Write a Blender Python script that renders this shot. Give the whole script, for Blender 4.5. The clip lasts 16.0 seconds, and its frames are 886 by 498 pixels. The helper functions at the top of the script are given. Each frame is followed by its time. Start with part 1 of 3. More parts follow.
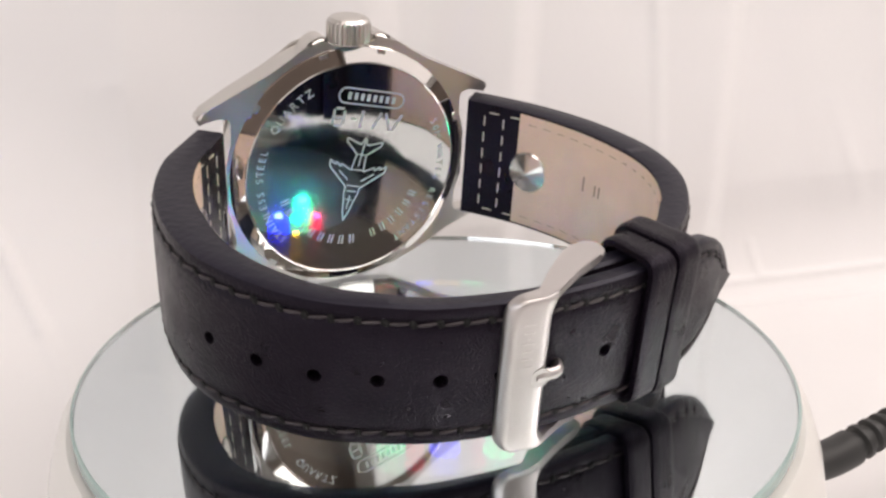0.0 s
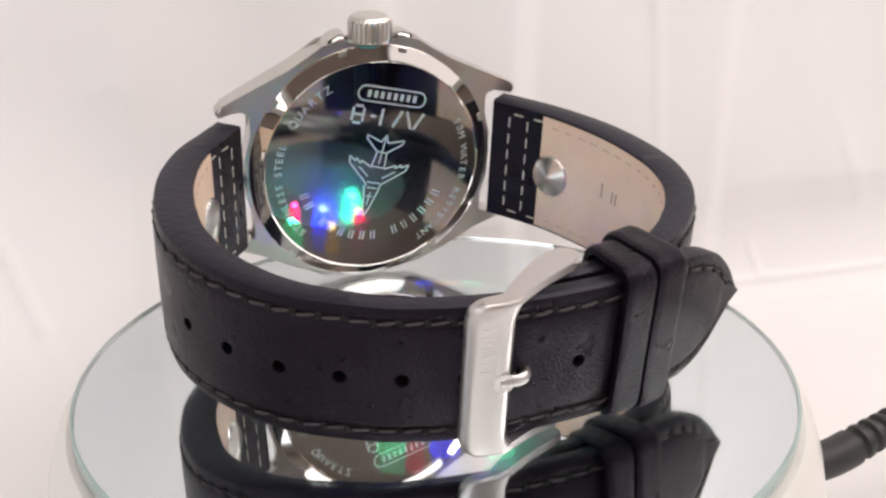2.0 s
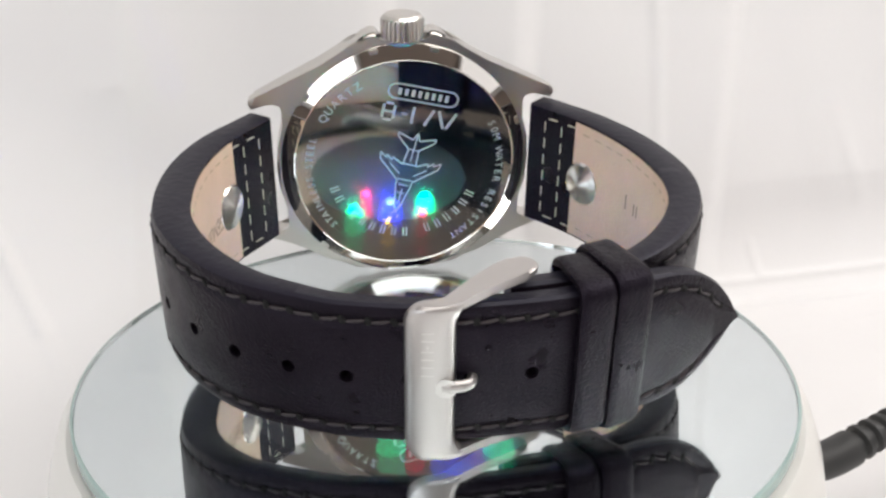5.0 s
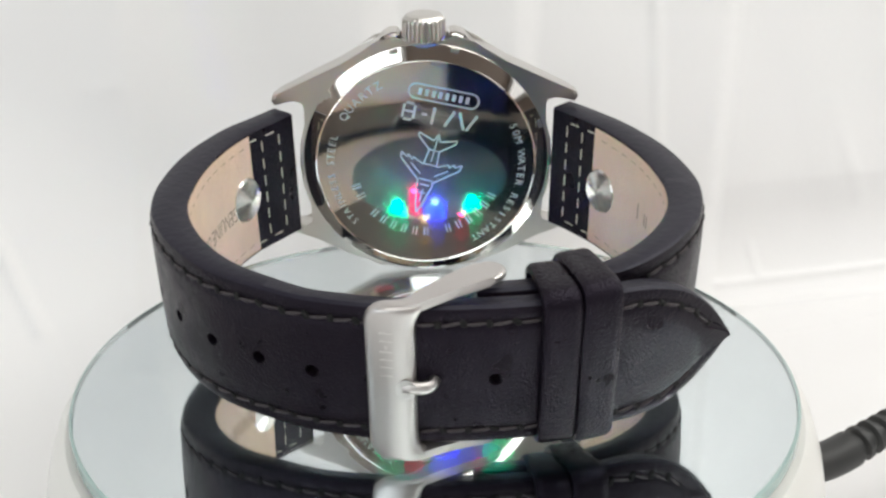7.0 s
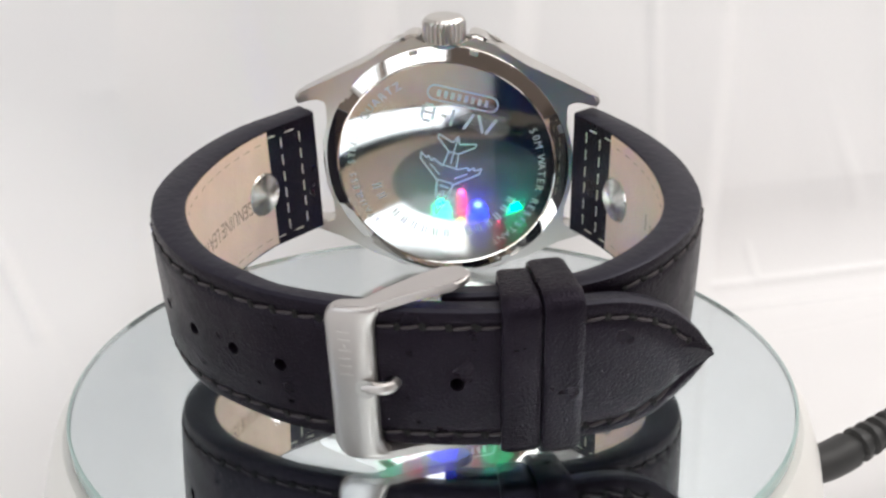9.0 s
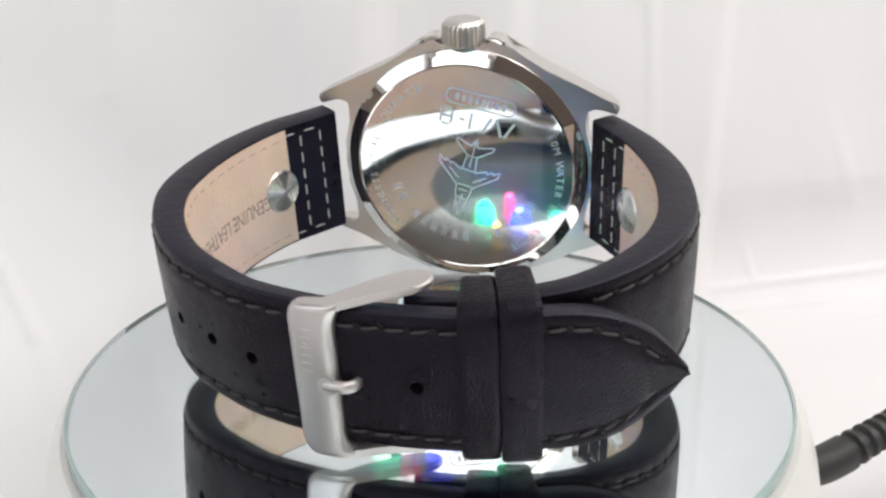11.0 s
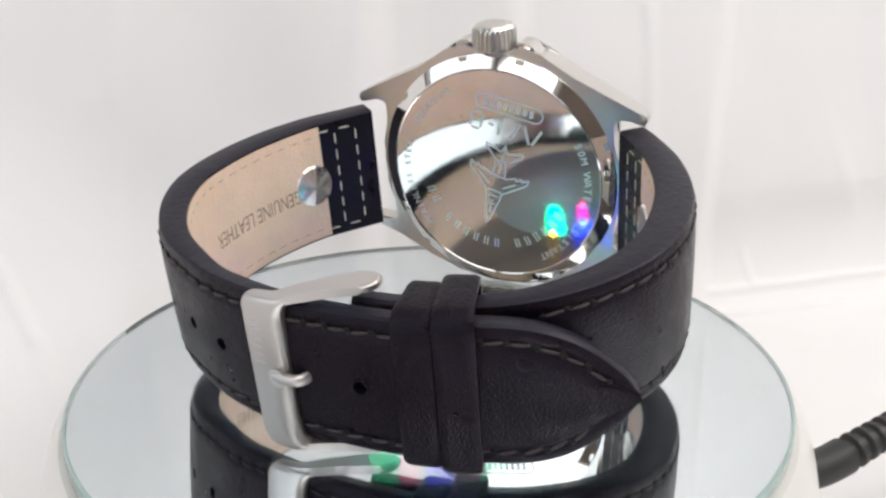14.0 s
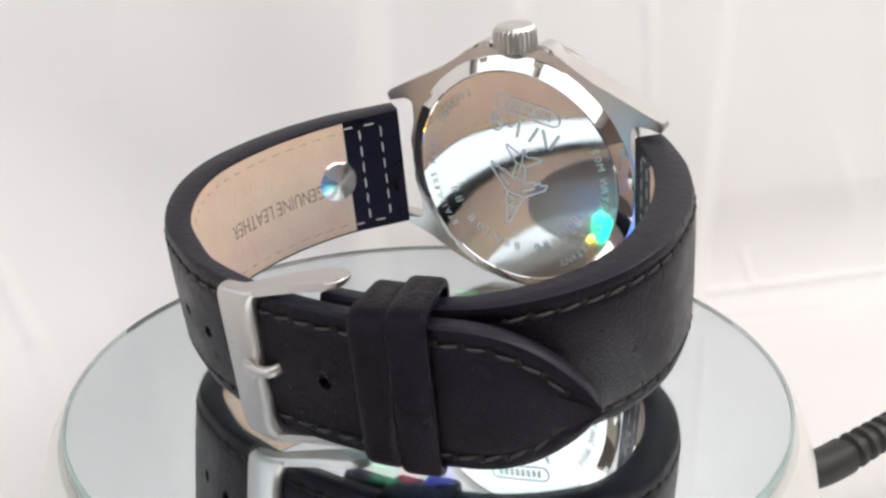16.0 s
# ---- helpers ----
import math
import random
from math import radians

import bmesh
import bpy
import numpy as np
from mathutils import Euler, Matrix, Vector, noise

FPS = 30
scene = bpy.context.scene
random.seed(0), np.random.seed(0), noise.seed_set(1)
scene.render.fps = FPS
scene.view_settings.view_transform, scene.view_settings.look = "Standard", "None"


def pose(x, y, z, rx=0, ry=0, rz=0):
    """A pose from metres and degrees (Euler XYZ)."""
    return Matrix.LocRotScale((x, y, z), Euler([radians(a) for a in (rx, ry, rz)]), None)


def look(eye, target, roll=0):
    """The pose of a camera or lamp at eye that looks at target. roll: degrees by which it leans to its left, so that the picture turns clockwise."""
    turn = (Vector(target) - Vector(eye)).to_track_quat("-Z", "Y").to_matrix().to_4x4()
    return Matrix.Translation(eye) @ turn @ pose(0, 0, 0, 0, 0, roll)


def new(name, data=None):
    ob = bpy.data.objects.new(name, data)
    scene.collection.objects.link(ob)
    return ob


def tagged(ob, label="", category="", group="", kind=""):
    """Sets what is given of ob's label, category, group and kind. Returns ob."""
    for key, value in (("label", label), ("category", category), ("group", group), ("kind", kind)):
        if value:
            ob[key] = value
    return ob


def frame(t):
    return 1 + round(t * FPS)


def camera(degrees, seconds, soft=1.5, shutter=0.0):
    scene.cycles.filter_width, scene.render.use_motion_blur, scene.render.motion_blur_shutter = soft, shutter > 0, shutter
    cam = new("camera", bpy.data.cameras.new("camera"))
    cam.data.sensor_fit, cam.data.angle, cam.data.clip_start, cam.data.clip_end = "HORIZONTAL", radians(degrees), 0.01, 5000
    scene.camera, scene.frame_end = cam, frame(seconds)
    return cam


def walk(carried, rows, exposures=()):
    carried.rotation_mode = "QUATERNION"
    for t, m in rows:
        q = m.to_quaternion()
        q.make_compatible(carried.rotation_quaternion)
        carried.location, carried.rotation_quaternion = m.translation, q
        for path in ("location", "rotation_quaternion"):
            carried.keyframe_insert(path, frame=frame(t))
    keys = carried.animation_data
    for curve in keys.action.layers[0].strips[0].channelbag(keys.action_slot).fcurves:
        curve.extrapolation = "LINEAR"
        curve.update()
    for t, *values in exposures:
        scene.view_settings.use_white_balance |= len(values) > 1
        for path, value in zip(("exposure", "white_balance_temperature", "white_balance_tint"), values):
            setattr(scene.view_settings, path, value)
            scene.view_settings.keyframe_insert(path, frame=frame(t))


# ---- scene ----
# ---------------- camera ----------------
cam = camera(49.14, 16.0, soft=2.6)


def shot(yaw, pitch):
    """The hand-held phone: fixed place, slight sway of its aim (degrees)."""
    return pose(0, -0.136, 0.06954, 90 - 21.07 + pitch, 0, -0.458 - yaw) @ pose(0, 0, 0, 0, 0, -0.675)


walk(cam, [(0, shot(0, 0)), (4, shot(0, 0)), (6.5, shot(0.034, 0.068)), (7.5, shot(0.068, 0.10)), (9, shot(0.17, 0.20)),
           (11.5, shot(0.34, 0.40)), (12.5, shot(0.34, 0.47)), (14.5, shot(0.44, 0.557)), (16, shot(0.44, 0.557))],
     exposures=[(0, 0.16, 6730, 16), (3.5, 0.19, 6710, 16), (4.2, 0.19, 6560, 14), (6.5, 0.22, 6280, 6), (8, 0.20, 6300, 7), (9, 0.19, 6330, 10), (12.5, 0.21, 6280, 10), (16, 0.21, 6400, 11)])

# ---------------- world and light ----------------
world = bpy.data.worlds.new("room_air")
scene.world = world
world.use_nodes = True
world.node_tree.nodes["Background"].inputs[0].default_value = (0.9, 0.93, 1.0, 1)
world.node_tree.nodes["Background"].inputs[1].default_value = 0.2
scene.view_settings.exposure = 0.0


def area(name, eye, target, sx, sy, watts, colour):
    lamp = bpy.data.lights.new(name, "AREA")
    lamp.shape, lamp.size, lamp.size_y, lamp.energy, lamp.color = "RECTANGLE", sx, sy, watts, colour
    ob = new(name, lamp)
    ob.matrix_basis = look(eye, target)
    return ob


# unseen soft panel overhead, added to brighten the sheet and the steel
area("overhead_fill", (0.34, -0.44, 1.02), (0.0, 0.10, 0.05), 1.3, 0.65, 7.6, (1.0, 0.96, 0.905))
# unseen window panels, added as fill and for white bands in the steel
area("window_front_fill", (-0.98, -1.54, 0.72), (-0.98, 0, 0.72), 1.26, 1.04, 9.2, (0.96, 0.98, 1.0))
area("window_west_fill", (-1.64, -0.72, 0.78), (0, -0.72, 0.78), 1.2, 0.95, 5.4, (0.86, 0.94, 1.0))
area("window_east_fill", (1.64, -0.52, 0.74), (0, -0.52, 0.74), 1.9, 1.05, 5.0, (1.0, 0.98, 0.96))
# small made-up lamp at the right that lifts the watch and sheet
area("side_fill", (0.52, 0.08, 0.52), (0, 0, 0.02), 0.22, 0.22, 1.4, (1.0, 0.95, 0.91))

# ---------------- materials ----------------


def mat(name, base, rough, metal=0.0, var=0.0, scale=300.0, bump=0.0, bscale=2000.0, coat=0.0, rvar=0.0):
    m = bpy.data.materials.new(name)
    m.use_nodes = True
    nt = m.node_tree
    b = nt.nodes["Principled BSDF"]
    b.inputs["Base Color"].default_value = (*base, 1)
    b.inputs["Roughness"].default_value = rough
    b.inputs["Metallic"].default_value = metal
    b.inputs["Coat Weight"].default_value = coat
    co = nt.nodes.new("ShaderNodeTexCoord")
    if var or rvar:
        n = nt.nodes.new("ShaderNodeTexNoise")
        n.inputs["Scale"].default_value = scale
        n.inputs["Detail"].default_value = 5
        nt.links.new(co.outputs["Object"], n.inputs["Vector"])
        if var:
            mix = nt.nodes.new("ShaderNodeMix")
            mix.data_type = "RGBA"
            mix.inputs[6].default_value = (*[c * (1 - var) for c in base], 1)
            mix.inputs[7].default_value = (*[min(1, c * (1 + var)) for c in base], 1)
            nt.links.new(n.outputs["Fac"], mix.inputs[0])
            nt.links.new(mix.outputs[2], b.inputs["Base Color"])
        if rvar:
            mr = nt.nodes.new("ShaderNodeMapRange")
            mr.inputs["From Min"].default_value, mr.inputs["From Max"].default_value = 0.3, 0.7
            mr.inputs["To Min"].default_value, mr.inputs["To Max"].default_value = max(0.02, rough - rvar), rough + rvar
            nt.links.new(n.outputs["Fac"], mr.inputs["Value"])
            nt.links.new(mr.outputs[0], b.inputs["Roughness"])
    if bump:
        n2 = nt.nodes.new("ShaderNodeTexNoise")
        n2.inputs["Scale"].default_value = bscale
        n2.inputs["Detail"].default_value = 4
        nt.links.new(co.outputs["Object"], n2.inputs["Vector"])
        bp = nt.nodes.new("ShaderNodeBump")
        bp.inputs["Strength"].default_value = bump
        bp.inputs["Distance"].default_value = 0.0004
        nt.links.new(n2.outputs["Fac"], bp.inputs["Height"])
        nt.links.new(bp.outputs[0], b.inputs["Normal"])
    return m


def leather(name, base, rough):
    """Grained leather: fine pebbles, long creases and worn patches."""
    m = mat(name, base, rough, var=0.2, scale=220, rvar=0.08)
    m.node_tree.nodes["Principled BSDF"].inputs["Specular IOR Level"].default_value = 0.19
    m.node_tree.nodes["Principled BSDF"].inputs["Specular Tint"].default_value = (0.84, 0.74, 1.0, 1)
    nt = m.node_tree
    b = nt.nodes["Principled BSDF"]
    co = [n for n in nt.nodes if n.type == "TEX_COORD"][0]
    vor = nt.nodes.new("ShaderNodeTexVoronoi")
    vor.inputs["Scale"].default_value = 3600
    fine = nt.nodes.new("ShaderNodeTexNoise")
    fine.inputs["Scale"].default_value, fine.inputs["Detail"].default_value = 2400, 6
    wide = nt.nodes.new("ShaderNodeTexNoise")
    wide.inputs["Scale"].default_value, wide.inputs["Detail"].default_value = 160, 3
    for n in (vor, fine, wide):
        nt.links.new(co.outputs["Object"], n.inputs["Vector"])
    last = None
    for n, out, st, dist in ((wide, "Fac", 0.12, 0.0007), (fine, "Fac", 0.5, 0.00018), (vor, "Distance", 0.6, 0.00012)):
        bp = nt.nodes.new("ShaderNodeBump")
        bp.inputs["Strength"].default_value, bp.inputs["Distance"].default_value = st, dist
        nt.links.new(n.outputs[out], bp.inputs["Height"])
        if last:
            nt.links.new(last.outputs[0], bp.inputs["Normal"])
        last = bp
    nt.links.new(last.outputs[0], b.inputs["Normal"])
    return m


def brushed(name, base, rough, stretch):
    m = mat(name, base, rough, 1.0)
    nt = m.node_tree
    b = nt.nodes["Principled BSDF"]
    co = [n for n in nt.nodes if n.type == "TEX_COORD"][0]
    mp = nt.nodes.new("ShaderNodeMapping")
    mp.inputs["Scale"].default_value = stretch
    n = nt.nodes.new("ShaderNodeTexNoise")
    n.inputs["Scale"].default_value, n.inputs["Detail"].default_value = 1.0, 3
    nt.links.new(co.outputs["Object"], mp.inputs["Vector"])
    nt.links.new(mp.outputs[0], n.inputs["Vector"])
    bp = nt.nodes.new("ShaderNodeBump")
    bp.inputs["Strength"].default_value, bp.inputs["Distance"].default_value = 0.12, 0.0001
    nt.links.new(n.outputs["Fac"], bp.inputs["Height"])
    nt.links.new(bp.outputs[0], b.inputs["Normal"])
    return m


LEATHER = leather("black_leather", (0.0046, 0.0031, 0.0056), 0.33)
EDGE = mat("edge_paint", (0.0085, 0.0072, 0.0145), 0.46, var=0.2, scale=400, bump=0.3, bscale=900)
EDGE.node_tree.nodes["Principled BSDF"].inputs["Specular IOR Level"].default_value = 0.34
EDGE.node_tree.nodes["Principled BSDF"].inputs["Specular Tint"].default_value = (0.88, 0.88, 1.0, 1)
LINING = mat("tan_lining", (0.68, 0.48, 0.34), 0.65, var=0.12, scale=180, bump=0.5, bscale=1500)
THREAD = mat("brown_thread", (0.040, 0.031, 0.035), 0.5, var=0.3, scale=1500, bump=0.5, bscale=5000)
THREAD_PALE = mat("cream_thread", (0.55, 0.52, 0.42), 0.7)
THREAD_TAN = mat("tan_thread", (0.38, 0.26, 0.17), 0.7)
PRINT = mat("brown_print", (0.24, 0.15, 0.10), 0.7, var=0.4, scale=900)
POLISHED = mat("polished_steel", (0.77, 0.74, 0.71), 0.06, 1.0, rvar=0.03, scale=120)
RIVET = mat("turned_steel", (0.70, 0.68, 0.65), 0.2, 1.0, rvar=0.05, scale=300)
SATIN = brushed("satin_steel", (0.57, 0.545, 0.53), 0.40, (6000, 6000, 400))
CASE_STEEL = brushed("brushed_case_steel", (0.62, 0.60, 0.57), 0.28, (500, 8000, 500))
ENGRAVED = mat("etched_steel", (0.56, 0.59, 0.56), 0.6, 0.6)
STAMPED = mat("stamped_steel", (0.68, 0.66, 0.64), 0.42, 1.0)
PIT_SHADE = mat("needle_hole_shade", (0.003, 0.003, 0.003), 0.9)
DARK = mat("dark_gap", (0.02, 0.02, 0.02), 0.6)
WHITE_PLASTIC = mat("white_plastic", (0.70, 0.69, 0.66), 0.3, var=0.03, scale=60)
RUBBER = mat("black_rubber", (0.03, 0.03, 0.03), 0.5, var=0.2, scale=300)
SHEET = mat("white_sheet", (0.80, 0.79, 0.79), 0.55, var=0.03, scale=18, bump=0.25, bscale=120)
PAINT = mat("wall_paint", (0.36, 0.30, 0.26), 0.8, var=0.08, scale=4)
WELL = mat("well_grey", (0.58, 0.58, 0.58), 0.22, 0.7, var=0.15, scale=90)
SILVER = mat("mirror_silver", (0.88, 0.925, 0.935), 0.012, 1.0)


def half_silver(m, clear):
    """Let a little light through the silver layer."""
    nt = m.node_tree
    out = [n for n in nt.nodes if n.type == "OUTPUT_MATERIAL"][0]
    mix, thin = nt.nodes.new("ShaderNodeMixShader"), nt.nodes.new("ShaderNodeBsdfTransparent")
    mix.inputs[0].default_value = clear
    nt.links.new(nt.nodes["Principled BSDF"].outputs[0], mix.inputs[1])
    nt.links.new(thin.outputs[0], mix.inputs[2])
    nt.links.new(mix.outputs[0], out.inputs[0])


half_silver(SILVER, 0.10)
SILVER_RIM = mat("mirror_silver_rim", (0.80, 0.845, 0.855), 0.012, 1.0)
SPECK = mat("dust", (0.25, 0.25, 0.25), 0.8)


def glass(name, colour):
    m = bpy.data.materials.new(name)
    m.use_nodes = True
    b = m.node_tree.nodes["Principled BSDF"]
    b.inputs["Base Color"].default_value = (*colour, 1)
    b.inputs["Transmission Weight"].default_value = 1.0
    b.inputs["Roughness"].default_value = 0.0
    b.inputs["IOR"].default_value = 1.5
    return m


GLASS = glass("clear_glass", (0.97, 0.985, 0.99))
GREEN_GLASS = mat("glass_edge", (0.33, 0.44, 0.42), 0.15, var=0.15, scale=60)


def glow(name, colour, power):
    m = bpy.data.materials.new(name)
    m.use_nodes = True
    b = m.node_tree.nodes["Principled BSDF"]
    b.inputs["Base Color"].default_value = (*colour, 1)
    b.inputs["Emission Color"].default_value = (*colour, 1)
    b.inputs["Emission Strength"].default_value = power
    return m


LED_GREEN = glow("led_green", (0.0, 1.0, 0.50), 170)
LED_BLUE = glow("led_blue", (0.03, 0.06, 1.0), 480)
LED_RED = glow("led_red", (1.0, 0.02, 0.12), 60)
LED_YELLOW = glow("led_yellow", (1.0, 0.62, 0.03), 60)
LENS_GREEN = glow("lens_green", (0.0, 1.0, 0.40), 2.2)
LENS_BLUE = glow("lens_blue", (0.01, 0.03, 1.0), 4.5)
LENS_RED = glow("lens_red", (1.0, 0.01, 0.10), 1.0)
LENS_YELLOW = glow("lens_yellow", (1.0, 0.55, 0.01), 0.9)

# ---------------- mesh helpers ----------------
MM = 0.001


def link(name, bm, material, parent=None, label="", smooth=True, sharp=35):
    me = bpy.data.meshes.new(name)
    bmesh.ops.recalc_face_normals(bm, faces=bm.faces)
    bm.to_mesh(me)
    bm.free()
    if smooth:
        me.polygons.foreach_set("use_smooth", [True] * len(me.polygons))
        me.set_sharp_from_angle(angle=radians(sharp))
    me.materials.append(material)
    ob = new(name, me)
    if parent:
        ob.parent = parent
    if label:
        ob["label"] = label
    return ob


def part(name, bm, material, parent, label="", smooth=True, sharp=35):
    return link(name, bm, material, parent, label, smooth, sharp)


def lathe(rings, steps=96, cap0=True, cap1=True):
    """Rings (r, z) turned about z, in metres."""
    bm = bmesh.new()
    rows = []
    for r, z in rings:
        rows.append([bm.verts.new((r * math.cos(2 * math.pi * k / steps), r * math.sin(2 * math.pi * k / steps), z)) for k in range(steps)])
    for a, b in zip(rows, rows[1:]):
        for k in range(steps):
            bm.faces.new((a[k], a[(k + 1) % steps], b[(k + 1) % steps], b[k]))
    if cap0:
        bm.faces.new(list(reversed(rows[0])))
    if cap1:
        bm.faces.new(rows[-1])
    return bm


def loft(rows, closed=True, caps=True):
    """A skin over rows of points, each row a closed loop."""
    bm = bmesh.new()
    vs = [[bm.verts.new(p) for p in row] for row in rows]
    n = len(vs[0])
    for a, b in zip(vs, vs[1:]):
        for k in range(n if closed else n - 1):
            bm.faces.new((a[k], a[(k + 1) % n], b[(k + 1) % n], b[k]))
    if caps:
        bm.faces.new(list(reversed(vs[0])))
        bm.faces.new(vs[-1])
    return bm


def slab(outline, z0, z1, bevel=0.0, seg=2):
    """An outline (x, y) raised from z0 to z1 with bevelled rims."""
    bm = bmesh.new()
    lo = [bm.verts.new((x, y, z0)) for x, y in outline]
    hi = [bm.verts.new((x, y, z1)) for x, y in outline]
    n = len(lo)
    for k in range(n):
        bm.faces.new((lo[k], lo[(k + 1) % n], hi[(k + 1) % n], hi[k]))
    a, b = bm.faces.new(list(reversed(lo))), bm.faces.new(hi)
    if bevel:
        rim = [e for e in bm.edges if a in e.link_faces or b in e.link_faces]
        bmesh.ops.bevel(bm, geom=rim, offset=bevel, segments=seg, affect="EDGES", clamp_overlap=True)
    return bm


def moved(bm, m):
    bm.transform(m)
    return bm


def scaled_mm(bm):
    bm.transform(Matrix.Scale(MM, 4))
    return bm


def catmull(pts, step):
    """A smooth line through the points, resampled evenly."""
    p = [Vector(q) for q in pts]
    p = [2 * p[0] - p[1], *p, 2 * p[-1] - p[-2]]
    fine = []
    for a, b, c, d in zip(p, p[1:], p[2:], p[3:]):
        for k in range(40):
            t = k / 40
            fine.append(0.5 * (2 * b + (c - a) * t + (2 * a - 5 * b + 4 * c - d) * t * t + (3 * b - a - 3 * c + d) * t ** 3))
    fine.append(p[-2])
    acc = [0.0]
    for a, b in zip(fine, fine[1:]):
        acc.append(acc[-1] + (b - a).length)
    n = max(2, round(acc[-1] / step))
    out, j = [], 0
    for k in range(n + 1):
        s = acc[-1] * k / n
        while j < len(acc) - 2 and acc[j + 1] < s:
            j += 1
        f = (s - acc[j]) / max(1e-9, acc[j + 1] - acc[j])
        out.append(fine[j].lerp(fine[j + 1], min(1, f)))
    return out, acc[-1]


def absorb(bm, other):
    me = bpy.data.meshes.new("tmp")
    other.to_mesh(me)
    other.free()
    bm.from_mesh(me)
    bpy.data.meshes.remove(me)


# ---------------- backdrop and table ----------------


CREASES = ((-0.8, 0.0), (-0.30, 0.02), (-0.13, 0.004), (-0.019, 0.016), (-0.012, 0.010), (0.014, 0.012), (0.020, 0.009), (0.068, 0.011), (0.074, 0.006), (0.13, 0.012), (0.22, 0.0), (0.8, 0.01))


# pressed creases of the sheet: two ends, half width and height
RIDGES = [(Vector(a), Vector(b), w, h) for a, b, w, h in (
    ((0.068, 0.0925, -0.0362), (0.205, 0.129, -0.0392), 0.0011, 0.0011),
    ((0.074, 0.0995, -0.0322), (0.205, 0.1375, -0.0345), 0.0010, 0.0008),
    ((-0.0905, 0.0465, 0.0125), (-0.0759, 0.0334, -0.0114), 0.0011, 0.0012),
    ((-0.0759, 0.0334, -0.0114), (-0.0700, 0.0270, -0.0200), 0.0016, 0.0005),
    ((-0.0665, 0.0524, 0.0312), (-0.0610, 0.0527, 0.0320), 0.0016, 0.0003),
    ((0.0535, 0.0992, 0.0420), (0.0555, 0.0965, 0.0040), 0.0016, 0.0008),
    ((0.0845, 0.1080, -0.0235), (0.0868, 0.1042, -0.0312), 0.0009, 0.0007),
    ((0.1060, 0.1150, 0.0150), (0.1180, 0.1175, -0.0150), 0.0022, 0.0005))]


def pressed(q):
    """How far the creases lift the sheet at a point."""
    lift = 0.0
    for a, b, w, h in RIDGES:
        d = b - a
        k = min(1.0, max(0.0, (q - a).dot(d) / d.length_squared))
        gap = (q - a - d * k).length
        if gap < 5 * w:
            lift += h * math.exp(-(gap / w) ** 2) * (0.75 + 0.5 * noise.noise((q.x * 90, q.z * 90, 2.0)))
    return lift


def sheet_point(u, v):
    """White sheet: u across (m), v along it from the front edge over the table and up."""
    top = -0.040
    turn = 0.085 + 0.36 * u if u > -0.06 else 0.0634 + 0.10 * (u + 0.06)
    rad = 0.030 if u > 0 else 0.030 + 0.10 * min(1, -u / 0.15)
    flat = turn - rad
    if v < flat:
        y, z = v, top
        lift = 0.0
    else:
        arc = rad * 1.45
        d = v - flat
        a = min(d, arc) / rad
        y, z = flat + rad * math.sin(a), top + rad * (1 - math.cos(a))
        rest = max(0.0, d - arc)
        y, z = y + rest * math.cos(1.45), z + rest * math.sin(1.45)
        lift = min(1.0, d / 0.05)
    lean = u - 0.06 * (z - top)
    fold = 0.0
    for (u0, h0), (u1, h1) in zip(CREASES, CREASES[1:]):
        if u0 <= lean < u1:
            k = (lean - u0) / (u1 - u0)
            fold = h0 + (h1 - h0) * (0.35 * k + 0.65 * k * k * (3 - 2 * k))
    fold += 0.004 * noise.noise((u * 9, z * 7, 3.1)) + 0.0012 * noise.noise((u * 40 + z * 15, z * 12, 1.1))
    q = Vector((u, y - lift * fold, z + (0.0008 * noise.noise((u * 25, v * 25, 0.5)) if v < flat else 0.0)))
    up = pressed(q)
    return (q.x, q.y - 0.75 * up, q.z + 0.65 * up)


def backdrop():
    us = [-0.75 + 0.01 * k for k in range(62)] + [-0.135 + 0.001 * k for k in range(345)] + [0.21 + 0.01 * k for k in range(55)]
    vs = [-0.6 + 0.01 * k for k in range(50)] + [-0.1 + 0.004 * k for k in range(28)] + [0.012 + 0.001 * k for k in range(188)] + [0.2 + 0.02 * k for k in range(30)]
    bm = loft([[sheet_point(u, v) for u in us] for v in vs], closed=False, caps=False)
    ob = link("backdrop", bm, SHEET, sharp=80)
    return tagged(ob, "creased white sheet hung behind and laid under the turntable", "backdrop", kind="structure")


backdrop()


